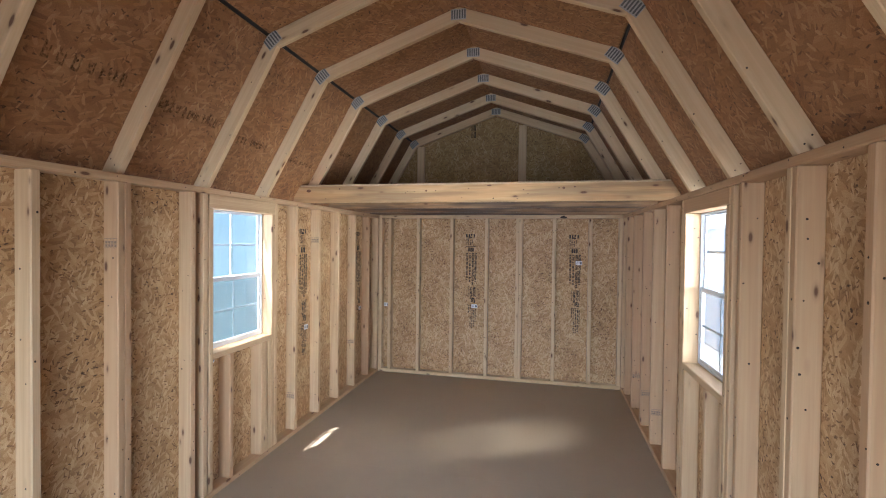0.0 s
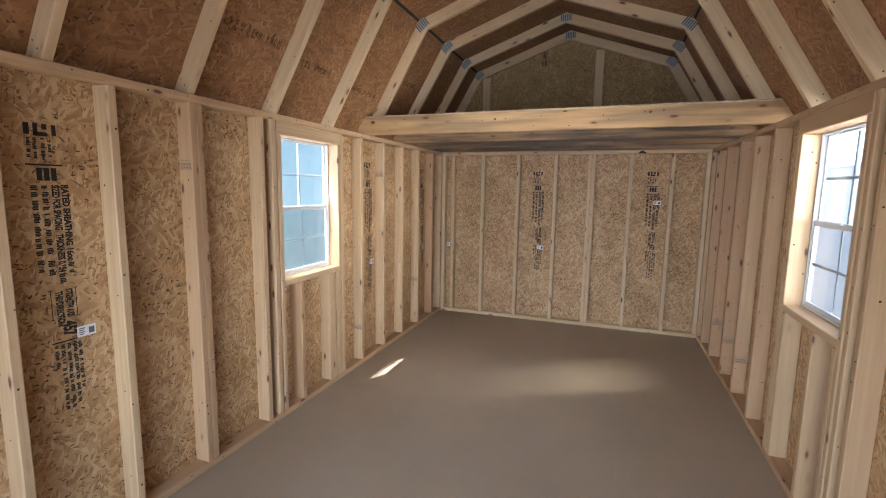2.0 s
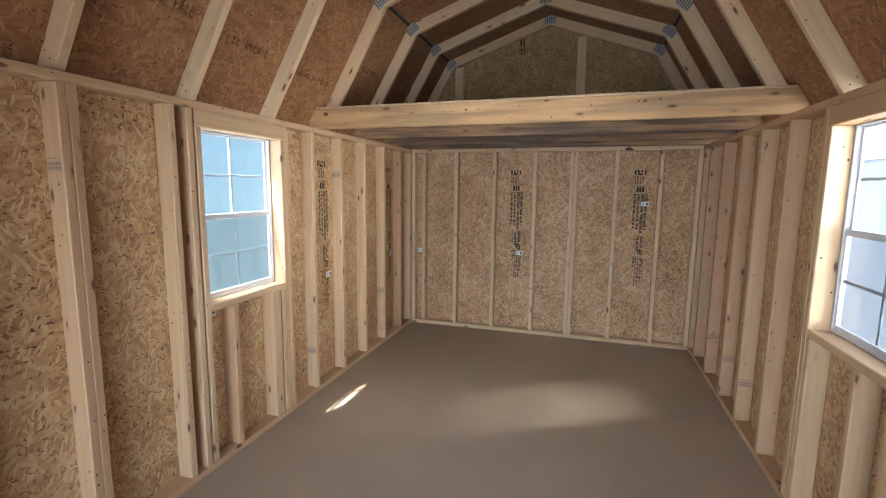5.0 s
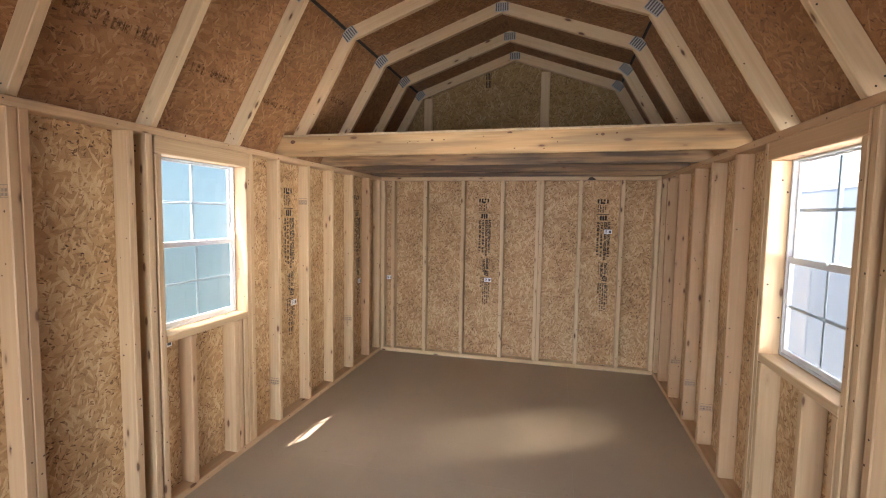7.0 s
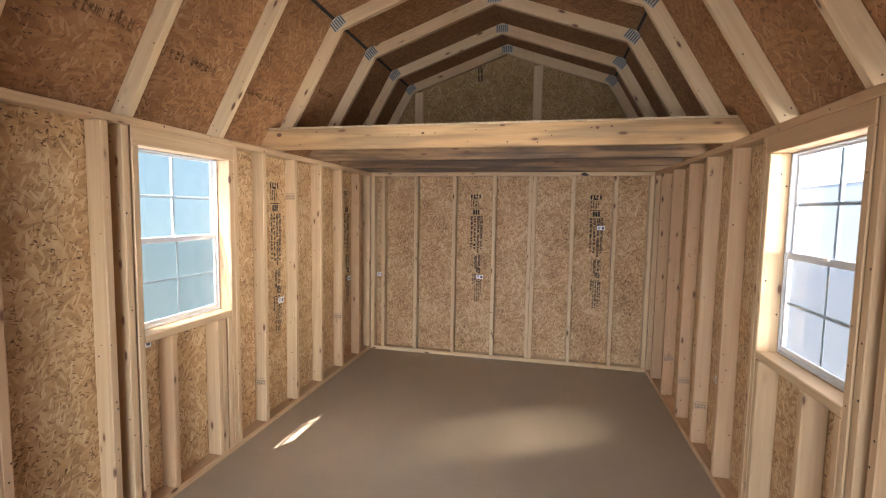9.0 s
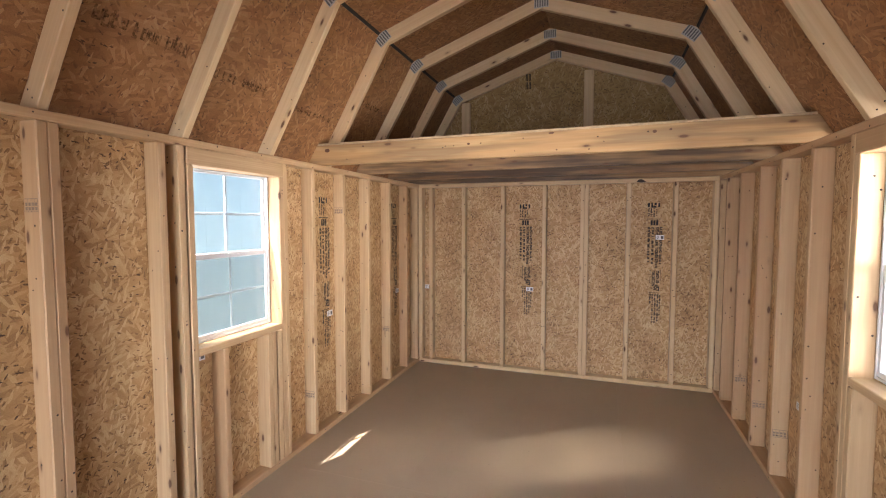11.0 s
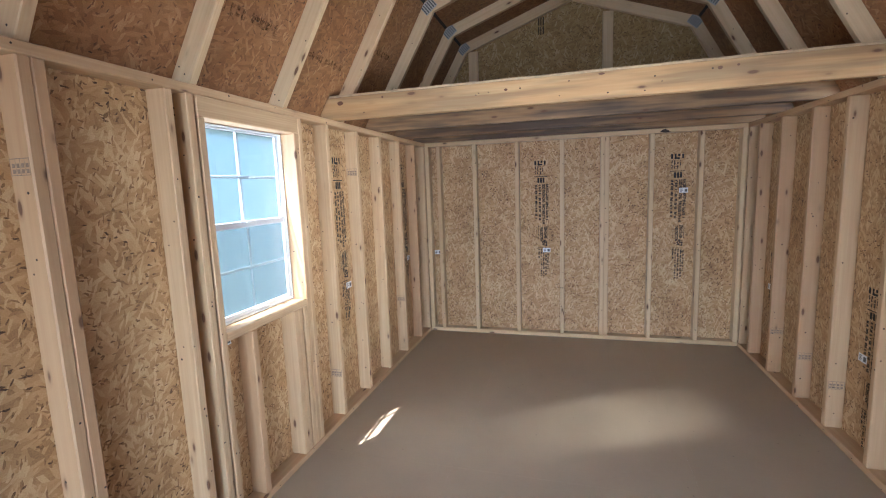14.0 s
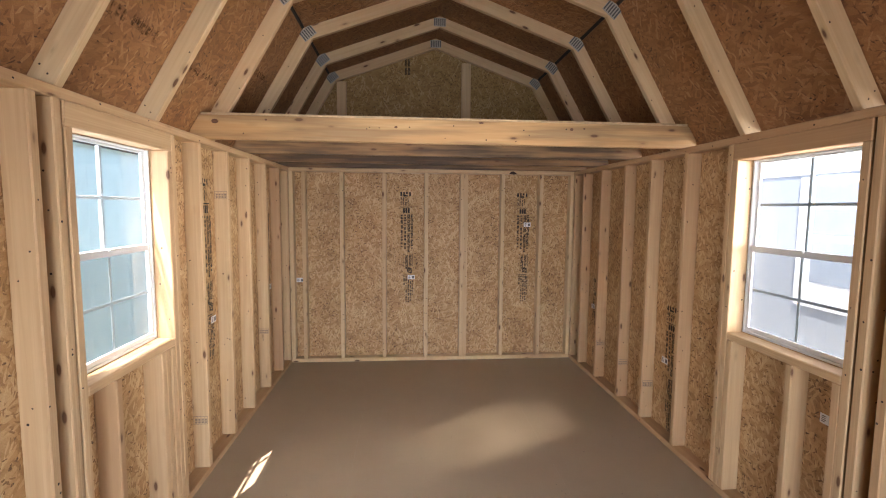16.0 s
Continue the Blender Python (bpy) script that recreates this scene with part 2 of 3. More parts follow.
def screen_mesh():
    """Fine woven mesh, too fine to tell its threads apart."""
    m, tree, sh = material("insect_mesh")
    sh.inputs["Base Color"].default_value = (.10, .11, .11, 1)
    sh.inputs["Roughness"].default_value, sh.inputs["Alpha"].default_value = .7, .24
    return m


SCREEN = screen_mesh()


# ---- mesh helpers ----
def bm_box(bm, lo, hi, bevel=0.0):
    size = [b - a for a, b in zip(lo, hi)]
    mid = [(a + b) / 2 for a, b in zip(lo, hi)]
    made = bmesh.ops.create_cube(bm, size=1, matrix=Matrix.LocRotScale(mid, None, size))
    if bevel:
        edges = {e for v in made["verts"] for e in v.link_edges}
        bmesh.ops.bevel(bm, geom=list(edges), offset=bevel, segments=1, affect="EDGES")


def bm_prism(bm, outline, y0, y1, bevel=0.0):
    """A plate with an outline in x and z, from y0 to y1."""
    front = [bm.verts.new((x, y0, z)) for x, z in outline]
    back = [bm.verts.new((x, y1, z)) for x, z in outline]
    faces = [bm.faces.new(front), bm.faces.new(back[::-1])]
    for i in range(len(outline)):
        j = (i + 1) % len(outline)
        faces.append(bm.faces.new((front[j], front[i], back[i], back[j])))
    bmesh.ops.recalc_face_normals(bm, faces=faces)
    if bevel:
        bmesh.ops.bevel(bm, geom=list({e for f in faces for e in f.edges}), offset=bevel, segments=1, affect="EDGES")


def to_mesh(name, bm, mat, uv_axes=None):
    bmesh.ops.recalc_face_normals(bm, faces=bm.faces)
    if uv_axes:
        layer = bm.loops.layers.uv.new("metres")
        a, b = (Vector(v) for v in uv_axes)
        for f in bm.faces:
            for l in f.loops:
                l[layer].uv = (l.vert.co.dot(a), l.vert.co.dot(b))
    me = bpy.data.meshes.new(name)
    bm.to_mesh(me)
    bm.free()
    me.materials.append(mat)
    return me


def under(ob, parent):
    ob.parent = parent
    ob.matrix_parent_inverse = parent_inverse(parent)
    return ob


def parent_inverse(parent):
    m = parent.matrix_basis.copy()
    p = parent
    while p.parent is not None:
        m = p.parent.matrix_basis @ p.matrix_parent_inverse @ m
        p = p.parent
    return m.inverted()


def part(name, bm, mat, parent, label="", uv_axes=None, m=None):
    """Links a bmesh as one mesh object under a thing or a part; its place is in the world's metres."""
    ob = new(name, to_mesh(name, bm, mat, uv_axes))
    if m is not None:
        ob.matrix_basis = m
    if label:
        ob["label"] = label
    return under(ob, parent)


def empty(name, x, y, z, **tags):
    ob = new(name)
    ob.matrix_basis = pose(x, y, z)
    ob.empty_display_size = 0.1
    return tagged(ob, **tags)


boards = {}


def board_mesh(thick, deep, length, mat):
    """A sawn board, x thick, y deep, z along it, with eased edges."""
    key = (round(thick, 4), round(deep, 4), round(length, 3), mat.name)
    if key not in boards:
        bm = bmesh.new()
        bm_box(bm, (-thick / 2, -deep / 2, 0), (thick / 2, deep / 2, length), 0.0045)
        boards[key] = to_mesh("board", bm, mat)
    return boards[key]


def board(name, parent, base, along, deep_dir, length, thick=0.038, deep=0.089, mat=None, label=""):
    """A board from base (the middle of its end), running along one way with its deep side along another."""
    z = Vector(along).normalized()
    y = Vector(deep_dir).normalized()
    x = y.cross(z)
    m = Matrix((x, y, z)).transposed().to_4x4()
    m.translation = base
    ob = new(name, board_mesh(thick, deep, length, mat or PINE))
    ob.matrix_basis = m
    if label:
        ob["label"] = label
    return under(ob, parent)


# ---- the shed's sizes ----
W, D = 1.422, 0.089             # half the width between the plates, depth of a stud
PLATE0, PLATE1 = 1.900, 1.938   # top plate
SILL, HEAD = 0.905, 1.815       # window opening
SKIN = 0.011                    # strand board
Y0, Y1 = -6.10, 0.0             # front and back faces of the framing
T = 0.038

# ---- floor ----
floor = empty("floor", 0, -3, 0, kind="structure", label="tan painted plywood shed floor with faint seams", category="floor")
for x0, x1 in ((-1.511, -0.61), (-0.6095, 0.6095), (0.61, 1.511)):
    for y0, y1 in ((-6.19, -4.701), (-4.7, -2.261), (-2.26, 0.089)):
        bm = bmesh.new()
        bm_box(bm, (x0, y0, -0.019), (x1, y1, 0))
        part("floor_panel", bm, FLOOR, floor)
bm = bmesh.new()
bm_box(bm, (-1.52, -6.2, -0.17), (1.52, 0.1, -0.0195))
part("floor_frame", bm, PINE_DIRTY, floor, "dark timber frame under the floor")


# ---- walls ----
def skin_panel(parent, axis, at, lo, hi, z0, z1, hole=None, mat=None, out=1):
    """One sheet of strand board; axis x or y is its normal; hole is (lo, hi, z0, z1)."""
    rects = [(lo, hi, z0, z1)]
    if hole:
        a, b, c, d = hole
        a, b = max(a, lo), min(b, hi)
        rects = [r for r in ((lo, a, z0, z1), (b, hi, z0, z1), (a, b, z0, c), (a, b, d, z1)) if r[1] - r[0] > 1e-4 and r[3] - r[2] > 1e-4]
    bm = bmesh.new()
    for a, b, c, d in rects:
        if axis == "x":
            bm_box(bm, (min(at, at + out * SKIN), a, c), (max(at, at + out * SKIN), b, d))
        else:
            bm_box(bm, (a, min(at, at + out * SKIN), c), (b, max(at, at + out * SKIN), d))
    return part("sheathing_panel", bm, mat or OSB_WALL, parent, uv_axes=((0, 1, 0), (0, 0, 1)) if axis == "x" else ((1, 0, 0), (0, 0, 1)))


def stud(parent, side, y_near, z0=T, z1=PLATE0, name="stud", label="", mat=None):
    """A stud of a side wall; y_near is the edge towards the doors."""
    return board(name, parent, (side * (W + D / 2), y_near + T / 2, z0), (0, 0, 1), (side, 0, 0), z1 - z0, label=label, mat=mat)


def side_wall(name, side, singles, window, seams, label):
    wall = empty(name, side * (W + D / 2), -3.0, 0, kind="structure", label=label, category="wall")
    w0, w1 = window
    for y in singles:
        stud(wall, side, y)
    for y in (w0 - 2 * T - .010, w1 + T):
        stud(wall, side, y, name="king_stud")
    for y in (w0 - T, w1):
        stud(wall, side, y, z1=HEAD, name="trimmer_stud")
    L = w1 - w0
    board("header", wall, (side * (W + D / 2), w0 - T, (HEAD + PLATE0) / 2), (0, 1, 0), (side, 0, 0), L + 2 * T, thick=PLATE0 - HEAD, mat=PINE)
    board("rough_sill", wall, (side * (W + D / 2), w0, SILL - T / 2), (0, 1, 0), (side, 0, 0), L, mat=PINE)
    for z, nm in ((T / 2, "bottom_plate"), ((PLATE0 + PLATE1) / 2, "top_plate")):
        board(nm, wall, (side * (W + D / 2), Y0 - D, z), (0, 1, 0), (side, 0, 0), Y1 + D - Y0 + D)
    panels = []
    for lo, hi in zip(seams, seams[1:]):
        cut = (w0, w1, SILL, HEAD) if lo < w1 and hi > w0 else None
        panels.append(skin_panel(wall, "x", side * (W + D), lo + .001, hi - .001, -0.01, PLATE1, cut, out=side))
    bm = bmesh.new()
    a, b = side * (W + D + SKIN + .002), side * (W + D + SKIN + .012)
    for lo, hi, z0, z1 in ((-6.2, w0, -.17, 1.93), (w1, .11, -.17, 1.93), (w0, w1, -.17, SILL), (w0, w1, HEAD, 1.93)):
        bm_box(bm, (min(a, b), lo, z0), (max(a, b), hi, z1))
    # unseen filler strip added below the roof deck to stop a light leak
    bm_box(bm, (min(a, side * 1.550), -6.2, 1.905), (max(a, side * 1.550), .11, 1.9365))
    part("outer_siding", bm, SIDING_OUT, wall, "painted outer siding")
    return wall, panels


LEFT_WIN, RIGHT_WIN = (-2.880, -2.258), (-2.945, -2.300)
wall_left, left_panels = side_wall("wall_left", -1, (-6.17, -5.90, -5.52, -5.12, -4.75, -4.712, -4.32, -3.915, -3.532, -3.494, -3.066, -1.926, -1.529, -1.132, -0.730, -0.33, -0.04, 0.05),
                                   LEFT_WIN, (-6.19, -4.712, -3.494, -2.275, -1.056, 0.10), "unfinished stud wall sheathed in tan strand board with a window")
wall_right, right_panels = side_wall("wall_right", 1, (-6.17, -5.90, -5.55, -5.15, -4.78, -4.742, -4.35, -3.945, -3.567, -3.529, -3.122, -1.877, -1.470, -1.092, -0.655, -0.262, -0.04, 0.05),
                                     RIGHT_WIN, (-6.19, -4.742, -3.529, -2.31, -1.09, 0.10), "unfinished stud wall sheathed in strand board with a sunlit window")
for y in (-2.726, -2.388, -2.350, -2.300):
    stud(wall_left, -1, y, z1=SILL - T, name="cripple_stud")
for y in (-2.945, -2.719, -2.338):
    stud(wall_right, 1, y, z1=SILL - T, name="cripple_stud")

wall_back = empty("wall_back", 0, D / 2, 0, kind="structure", label="end wall of pale studs over tan strand board", category="wall")
for x in (-1.403, -1.303 + .019, -0.918, -0.503, -0.085, 0.275, 0.313, 0.688, 1.083, 1.403):
    board("stud", wall_back, (x, D / 2, T), (0, 0, 1), (0, 1, 0), PLATE0 - T, mat=PINE_RAFTER)
for z, nm in ((T / 2, "bottom_plate"), ((PLATE0 + PLATE1) / 2, "top_plate")):
    board(nm, wall_back, (-W, D / 2, z), (1, 0, 0), (0, 1, 0), 2 * W, mat=PINE_RAFTER)
back_panels = [skin_panel(wall_back, "y", D, a + .001, b - .001, -.01, PLATE1) for a, b in ((-1.52, -.925), (-.925, .294), (.294, 1.52))]
bm = bmesh.new()
bm_box(bm, (-1.535, D + SKIN + .002, -.17), (1.535, D + SKIN + .012, PLATE1))
part("outer_siding", bm, SIDING_OUT, wall_back, "painted outer siding")

wall_front = empty("wall_front", 0, Y0 - D / 2, 0, kind="structure", label="end wall of studs and strand board round open double doors", category="wall")
DOOR = (-0.9, 0.9, 1.86)
for x in (-1.403, -1.18, -.957, -.919, .919, .957, 1.18, 1.403):
    board("stud", wall_front, (x, Y0 - D / 2, T), (0, 0, 1), (0, 1, 0), PLATE0 - T)
board("top_plate", wall_front, (-W, Y0 - D / 2, (PLATE0 + PLATE1) / 2), (1, 0, 0), (0, 1, 0), 2 * W)
for x in (-W, .938):
    board("bottom_plate", wall_front, (x, Y0 - D / 2, T / 2), (1, 0, 0), (0, 1, 0), W - .938)
skin_panel(wall_front, "y", Y0 - D, -1.52, 1.52, -.01, PLATE1, (DOOR[0], DOOR[1], -.01, DOOR[2]), out=-1)

# ---- roof ----
HALF = D / 2
FOOT, JOINT, APEX = Vector((-1.452, PLATE1)), Vector((-0.997, 2.803)), Vector((0.0, 3.155))
to_joint = JOINT - FOOT
PITCH = math.atan2(to_joint.y, to_joint.x) - math.asin(HALF / to_joint.length)
LOW_DIR = Vector((math.cos(PITCH), math.sin(PITCH)))
UP_DIR = (APEX - JOINT).normalized()


def left_normal(d):
    return Vector((-d.y, d.x))


def crossing(p, d, q, e):
    k = (q - p).cross(e) / d.cross(e)
    return p + d * k


def roof_points(off):
    """Foot, knee and ridge of a line that lies off metres outside the rafters' middle."""
    lp, up = JOINT + left_normal(LOW_DIR) * off, JOINT + left_normal(UP_DIR) * off
    foot = crossing(lp, LOW_DIR, Vector((0, PLATE1)), Vector((1, 0)))
    knee = crossing(lp, LOW_DIR, up, UP_DIR)
    ridge = crossing(up, UP_DIR, Vector((0, 0)), Vector((0, 1)))
    return foot, knee, ridge


inner, outer = roof_points(-HALF), roof_points(HALF)


def member(parent, name, outline, origin, d, flip, mat):
    """A rafter: an outline in x and z, turned into its own axes so that the grain follows it."""
    z = Vector((d.x, 0, d.y))
    x = Vector((0, 1, 0))
    y = z.cross(x)
    frame_m = Matrix((x, y, z)).transposed().to_4x4()
    frame_m.translation = (origin.x, T / 2, origin.y)
    if flip:
        frame_m = Matrix.Diagonal((-1, 1, 1, 1)) @ frame_m
        frame_m = frame_m @ Matrix.Diagonal((1, -1, 1, 1))
        outline = [(-a, b) for a, b in outline]
    bm = bmesh.new()
    bm_prism(bm, outline, 0, T, 0.003)
    bm.transform(frame_m.inverted())
    return part(name, bm, mat, parent, m=frame_m)


def gusset(parent, x, z, tilt, w, h):
    bm = bmesh.new()
    bm_box(bm, (-w / 2, -0.0022, -h / 2), (w / 2, 0, h / 2), 0.0006)
    m = pose(x, 0, z, 0, tilt, 0)
    plate = part("gusset_plate", bm, STEEL, parent, "galvanised punched connector plate", m=m)
    bm = bmesh.new()
    cols = 6
    for i in range(cols):
        cx = -w / 2 + (i + .5) * w / cols
        bm_box(bm, (cx - .0046, -0.0031, -h / 2 + .007), (cx + .0046, -0.0021, h / 2 - .007))
    part("punched_pattern", bm, SLOT, plate, m=m)["kind"] = "stuff"


def truss(y):
    t = empty("roof_truss", 0, y, PLATE1, label="pale pine gambrel roof truss with galvanised connector plates", category="roof truss", group="roof trusses")
    t.matrix_basis = Matrix.Identity(4)
    for flip in (False, True):
        member(t, "lower_rafter", [tuple(inner[0]), tuple(inner[1]), tuple(outer[1]), tuple(outer[0])], FOOT, LOW_DIR, flip, PINE_RAFTER)
        gap = Vector((0.0012, 0))
        member(t, "upper_rafter", [tuple(inner[1]), tuple(inner[2] - gap), tuple(outer[2] - gap), tuple(outer[1])], JOINT, UP_DIR, flip, PINE_RAFTER)
    mid_tilt = math.degrees((PITCH + math.atan2(UP_DIR.y, UP_DIR.x)) / 2)
    gusset(t, JOINT.x, JOINT.y, -mid_tilt, .105, .078)
    gusset(t, -JOINT.x, JOINT.y, mid_tilt, .105, .078)
    gusset(t, 0, APEX.y - .004, 0, .105, .072)
    for flip in (-1, 1):
        bm = bmesh.new()
        for a, b in ((.03, .010), (.045, .045), (.36, -.01), (.70, .02)):
            p = FOOT + LOW_DIR * a + left_normal(LOW_DIR) * (HALF + b - .02)
            bmesh.ops.create_cone(bm, cap_ends=True, segments=7, radius1=.004, radius2=.003, depth=.0012, matrix=pose(-flip * p.x, -.0004, p.y, 90, 0, 0))
        ob = part("nail_heads", bm, NAIL, t)
        ob["kind"] = "stuff"
    return t


first = truss(0)
for y in (-1.08, -1.676, -2.306, -2.915, -3.511, -4.12, -4.73, -5.34, -5.95, -.487):
    copy_thing(first, pose(0, y, 0))
first.matrix_basis = pose(0, 0.035, 0)

d0, d1 = roof_points(HALF + .0005), roof_points(HALF + SKIN)
bm = bmesh.new()
layer = bm.loops.layers.uv.new("metres")


def roof_sheet(bm, a, b, c, d, y0, y1, v0):
    """One sheet between inner points a, b and outer points d, c."""
    vs = [bm.verts.new((p.x, y, p.y)) for y in (y0, y1) for p in (a, b, c, d)]
    run = (b - a).length
    flat = [(0, v0), (0, v0 + run), (0, v0 + run), (0, v0)]
    for idx in ((0, 1, 5, 4), (2, 3, 7, 6), (1, 2, 6, 5), (3, 0, 4, 7), (0, 3, 2, 1), (4, 5, 6, 7)):
        f = bm.faces.new([vs[i] for i in idx])
        for l, i in zip(f.loops, idx):
            l[layer].uv = (y0 if i < 4 else y1, flat[i % 4][1])


def mirrored(p):
    return Vector((-p.x, p.y))


EAVE = -0.02
for sgn in (1, -1):
    lower_a, lower_d = d0[0] - LOW_DIR * EAVE, d1[0] - LOW_DIR * EAVE
    knee_a, knee_d = d0[1] - LOW_DIR * .016, d1[1] - LOW_DIR * .016
    up_a, up_d = d0[1] + UP_DIR * .010, d1[1] + UP_DIR * .010
    rows = [(lower_a, knee_a, knee_d, lower_d, 0.0), (up_a, d0[2], d1[2], up_d, 3.0)]
    for a, b, c, d, v in rows:
        if sgn < 0:
            a, b, c, d = (mirrored(p) for p in (a, b, c, d))
        for y0, y1 in ((-6.2, -4.713), (-4.711, -2.288), (-2.286, 0.10)):
            roof_sheet(bm, a, b, c, d, y0, y1, v + (7 if sgn < 0 else 0))
bmesh.ops.recalc_face_normals(bm, faces=bm.faces)
me = bpy.data.meshes.new("ceiling")
bm.to_mesh(me)
bm.free()
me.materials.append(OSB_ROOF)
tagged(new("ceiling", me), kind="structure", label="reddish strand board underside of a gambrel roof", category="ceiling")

r0, r1 = roof_points(HALF + SKIN + .003), roof_points(HALF + SKIN + .012)
bm = bmesh.new()
for sgn in (1, -1):
    pts = [r0[0] - LOW_DIR * (-.06), r0[1], r0[2], r1[2], r1[1], r1[0] - LOW_DIR * (-.06)]
    for quad in ((0, 1, 4, 5), (1, 2, 3, 4)):
        bm_prism(bm, [(sgn * pts[i].x, pts[i].y) for i in quad], -6.3, 0.2)
tagged(new("roof", to_mesh("roof", bm, ROOFING)), kind="structure", label="dark metal gambrel roof covering", category="roof")


def gable(name, y, out, with_studs, label):
    g = empty(name, 0, y, PLATE1, kind="structure", label=label, category="wall")
    bm = bmesh.new()
    pts = [d0[0], d0[1], d0[2]]
    outline = [(p.x, p.y) for p in pts] + [(-p.x, p.y) for p in pts[1::-1]]
    bm_prism(bm, outline, min(y, y + out * SKIN), max(y, y + out * SKIN))
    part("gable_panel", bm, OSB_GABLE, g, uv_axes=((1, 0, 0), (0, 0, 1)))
    if with_studs:
        for x, top in ((-.918, 2.78), (.31, 2.99)):
            board("gable_stud", g, (x, y - T / 2 - .001, PLATE1), (0, 0, 1), (1, 0, 0), top - PLATE1, mat=PINE_RAFTER)
    return g


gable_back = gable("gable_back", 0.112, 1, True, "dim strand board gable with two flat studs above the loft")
gable_front = gable("gable_front", Y0 - D, -1, False, "strand board gable above the doors")

# ---- loft ----
loft = empty("loft", 0, -.9, PLATE1, label="storage loft of stained pine joists under a thin deck", category="loft")


def joist(y, mat, name, label=""):
    outline_top, outline_bot = 1.470, 1.535
    bm = bmesh.new()
    bm_prism(bm, [(-outline_bot, PLATE1), (outline_bot, PLATE1), (outline_bot - .01, 1.99), (outline_top, 2.078), (-outline_top, 2.078), (-outline_bot + .01, 1.99)], 0, T, .003)
    m = pose(0, y, 2.0) @ Matrix(((0, 0, 1, 0), (1, 0, 0, 0), (0, 1, 0, 0), (0, 0, 0, 1)))
    bm.transform(m.inverted() @ Matrix.Translation((0, y, 0)))
    part(name, bm, mat, loft, label, m=m)


joist(-1.79, PINE_BEAM, "front_beam", "honey-coloured pine beam with knots and a grey end")
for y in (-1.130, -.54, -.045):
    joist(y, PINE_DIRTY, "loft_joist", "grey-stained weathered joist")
for y0, y1 in ((-1.79, -.571), (-.57, .035)):
    bm = bmesh.new()
    bm_box(bm, (-1.462, y0, 2.0785), (1.462, y1, 2.0905))
    part("deck_panel", bm, PLYEDGE, loft, "thin plywood deck")


# ---- windows ----
def window(name, side, span, label):
    """A white vinyl single-hung window with a grid of two by two lights in each sash."""
    y0, y1 = span
    z0, z1 = SILL, HEAD
    ym, zm = (y0 + y1) / 2, (z0 + z1) / 2 - .004
    win = empty(name, side * (W + D), ym, z0, kind="structure", label=label, category="window")

    def slab(nm, xa, xb, ya, yb, za, zb, parent, mat=VINYL, bev=.002, lab=""):
        bm = bmesh.new()
        a, b = side * (W + xa), side * (W + xb)
        bm_box(bm, (min(a, b), ya, za), (max(a, b), yb, zb), bev)
        return part(nm, bm, mat, parent, lab)

    def ring(nm, xa, xb, ya, yb, za, zb, sides, low, high, parent):
        bm = bmesh.new()
        a, b = sorted((side * (W + xa), side * (W + xb)))
        for c0, c1, e0, e1 in ((ya, ya + sides, za, zb), (yb - sides, yb, za, zb), (ya + sides, yb - sides, za, za + low), (ya + sides, yb - sides, zb - high, zb)):
            bm_box(bm, (a, c0, e0), (b, c1, e1), .0015)
        return part(nm, bm, VINYL, parent)

    g = .003
    ring("window_frame", .085, .118, y0 + g, y1 - g, z0 + g, z1 - g, .012, .012, .006, win)
    fy0, fy1, fz0, fz1 = y0 + .0155, y1 - .0155, z0 + .0155, z1 - .0095
    for nm, xa, xb, za, zb in (("lower_sash", .0895, .1030, fz0, zm + .015), ("upper_sash", .1040, .1165, zm - .015, fz1)):
        sash = ring(nm, xa, xb, fy0, fy1, za, zb, .018, .022 if nm == "lower_sash" else .030, .030 if nm == "lower_sash" else .010, win)
        py0, py1, pz0, pz1 = fy0 + .0185, fy1 - .0185, za + .0305, zb - .0305
        if nm == "lower_sash":
            pz0 = za + .0225
        else:
            pz1 = zb - .0105
        xm = (xa + xb) / 2
        thick = .0060 if nm == "lower_sash" else .0175
        slab("glass_pane", xm - .002, xm + .002, py0 - .004, py1 + .004, pz0 - .004, pz1 + .004, sash, GLASS, 0).visible_shadow = False
        zc = (pz0 + pz1) / 2
        slab("muntin", xm + .0024, xm + thick, ym - .0075, ym + .0075, pz0, pz1, sash, GRILLE_BACKLIT)
        slab("muntin", xm + .0026, xm + thick - .0002, py0, py1, zc - .0075, zc + .0075, sash, GRILLE_BACKLIT)
    slab("insect_screen", .1182, .1188, fy0, fy1, fz0, zm, win, SCREEN, 0, "fine grey insect screen")
    slab("sash_lock", .078, .089, ym - .022, ym + .022, zm + .006, zm + .018, win, VINYL, .003)
    return win


window_1 = window("window_1", -1, LEFT_WIN, "white vinyl window with divided lights facing a green shed")
window_2 = window("window_2", 1, RIGHT_WIN, "white vinyl window with divided lights facing a grey shed")


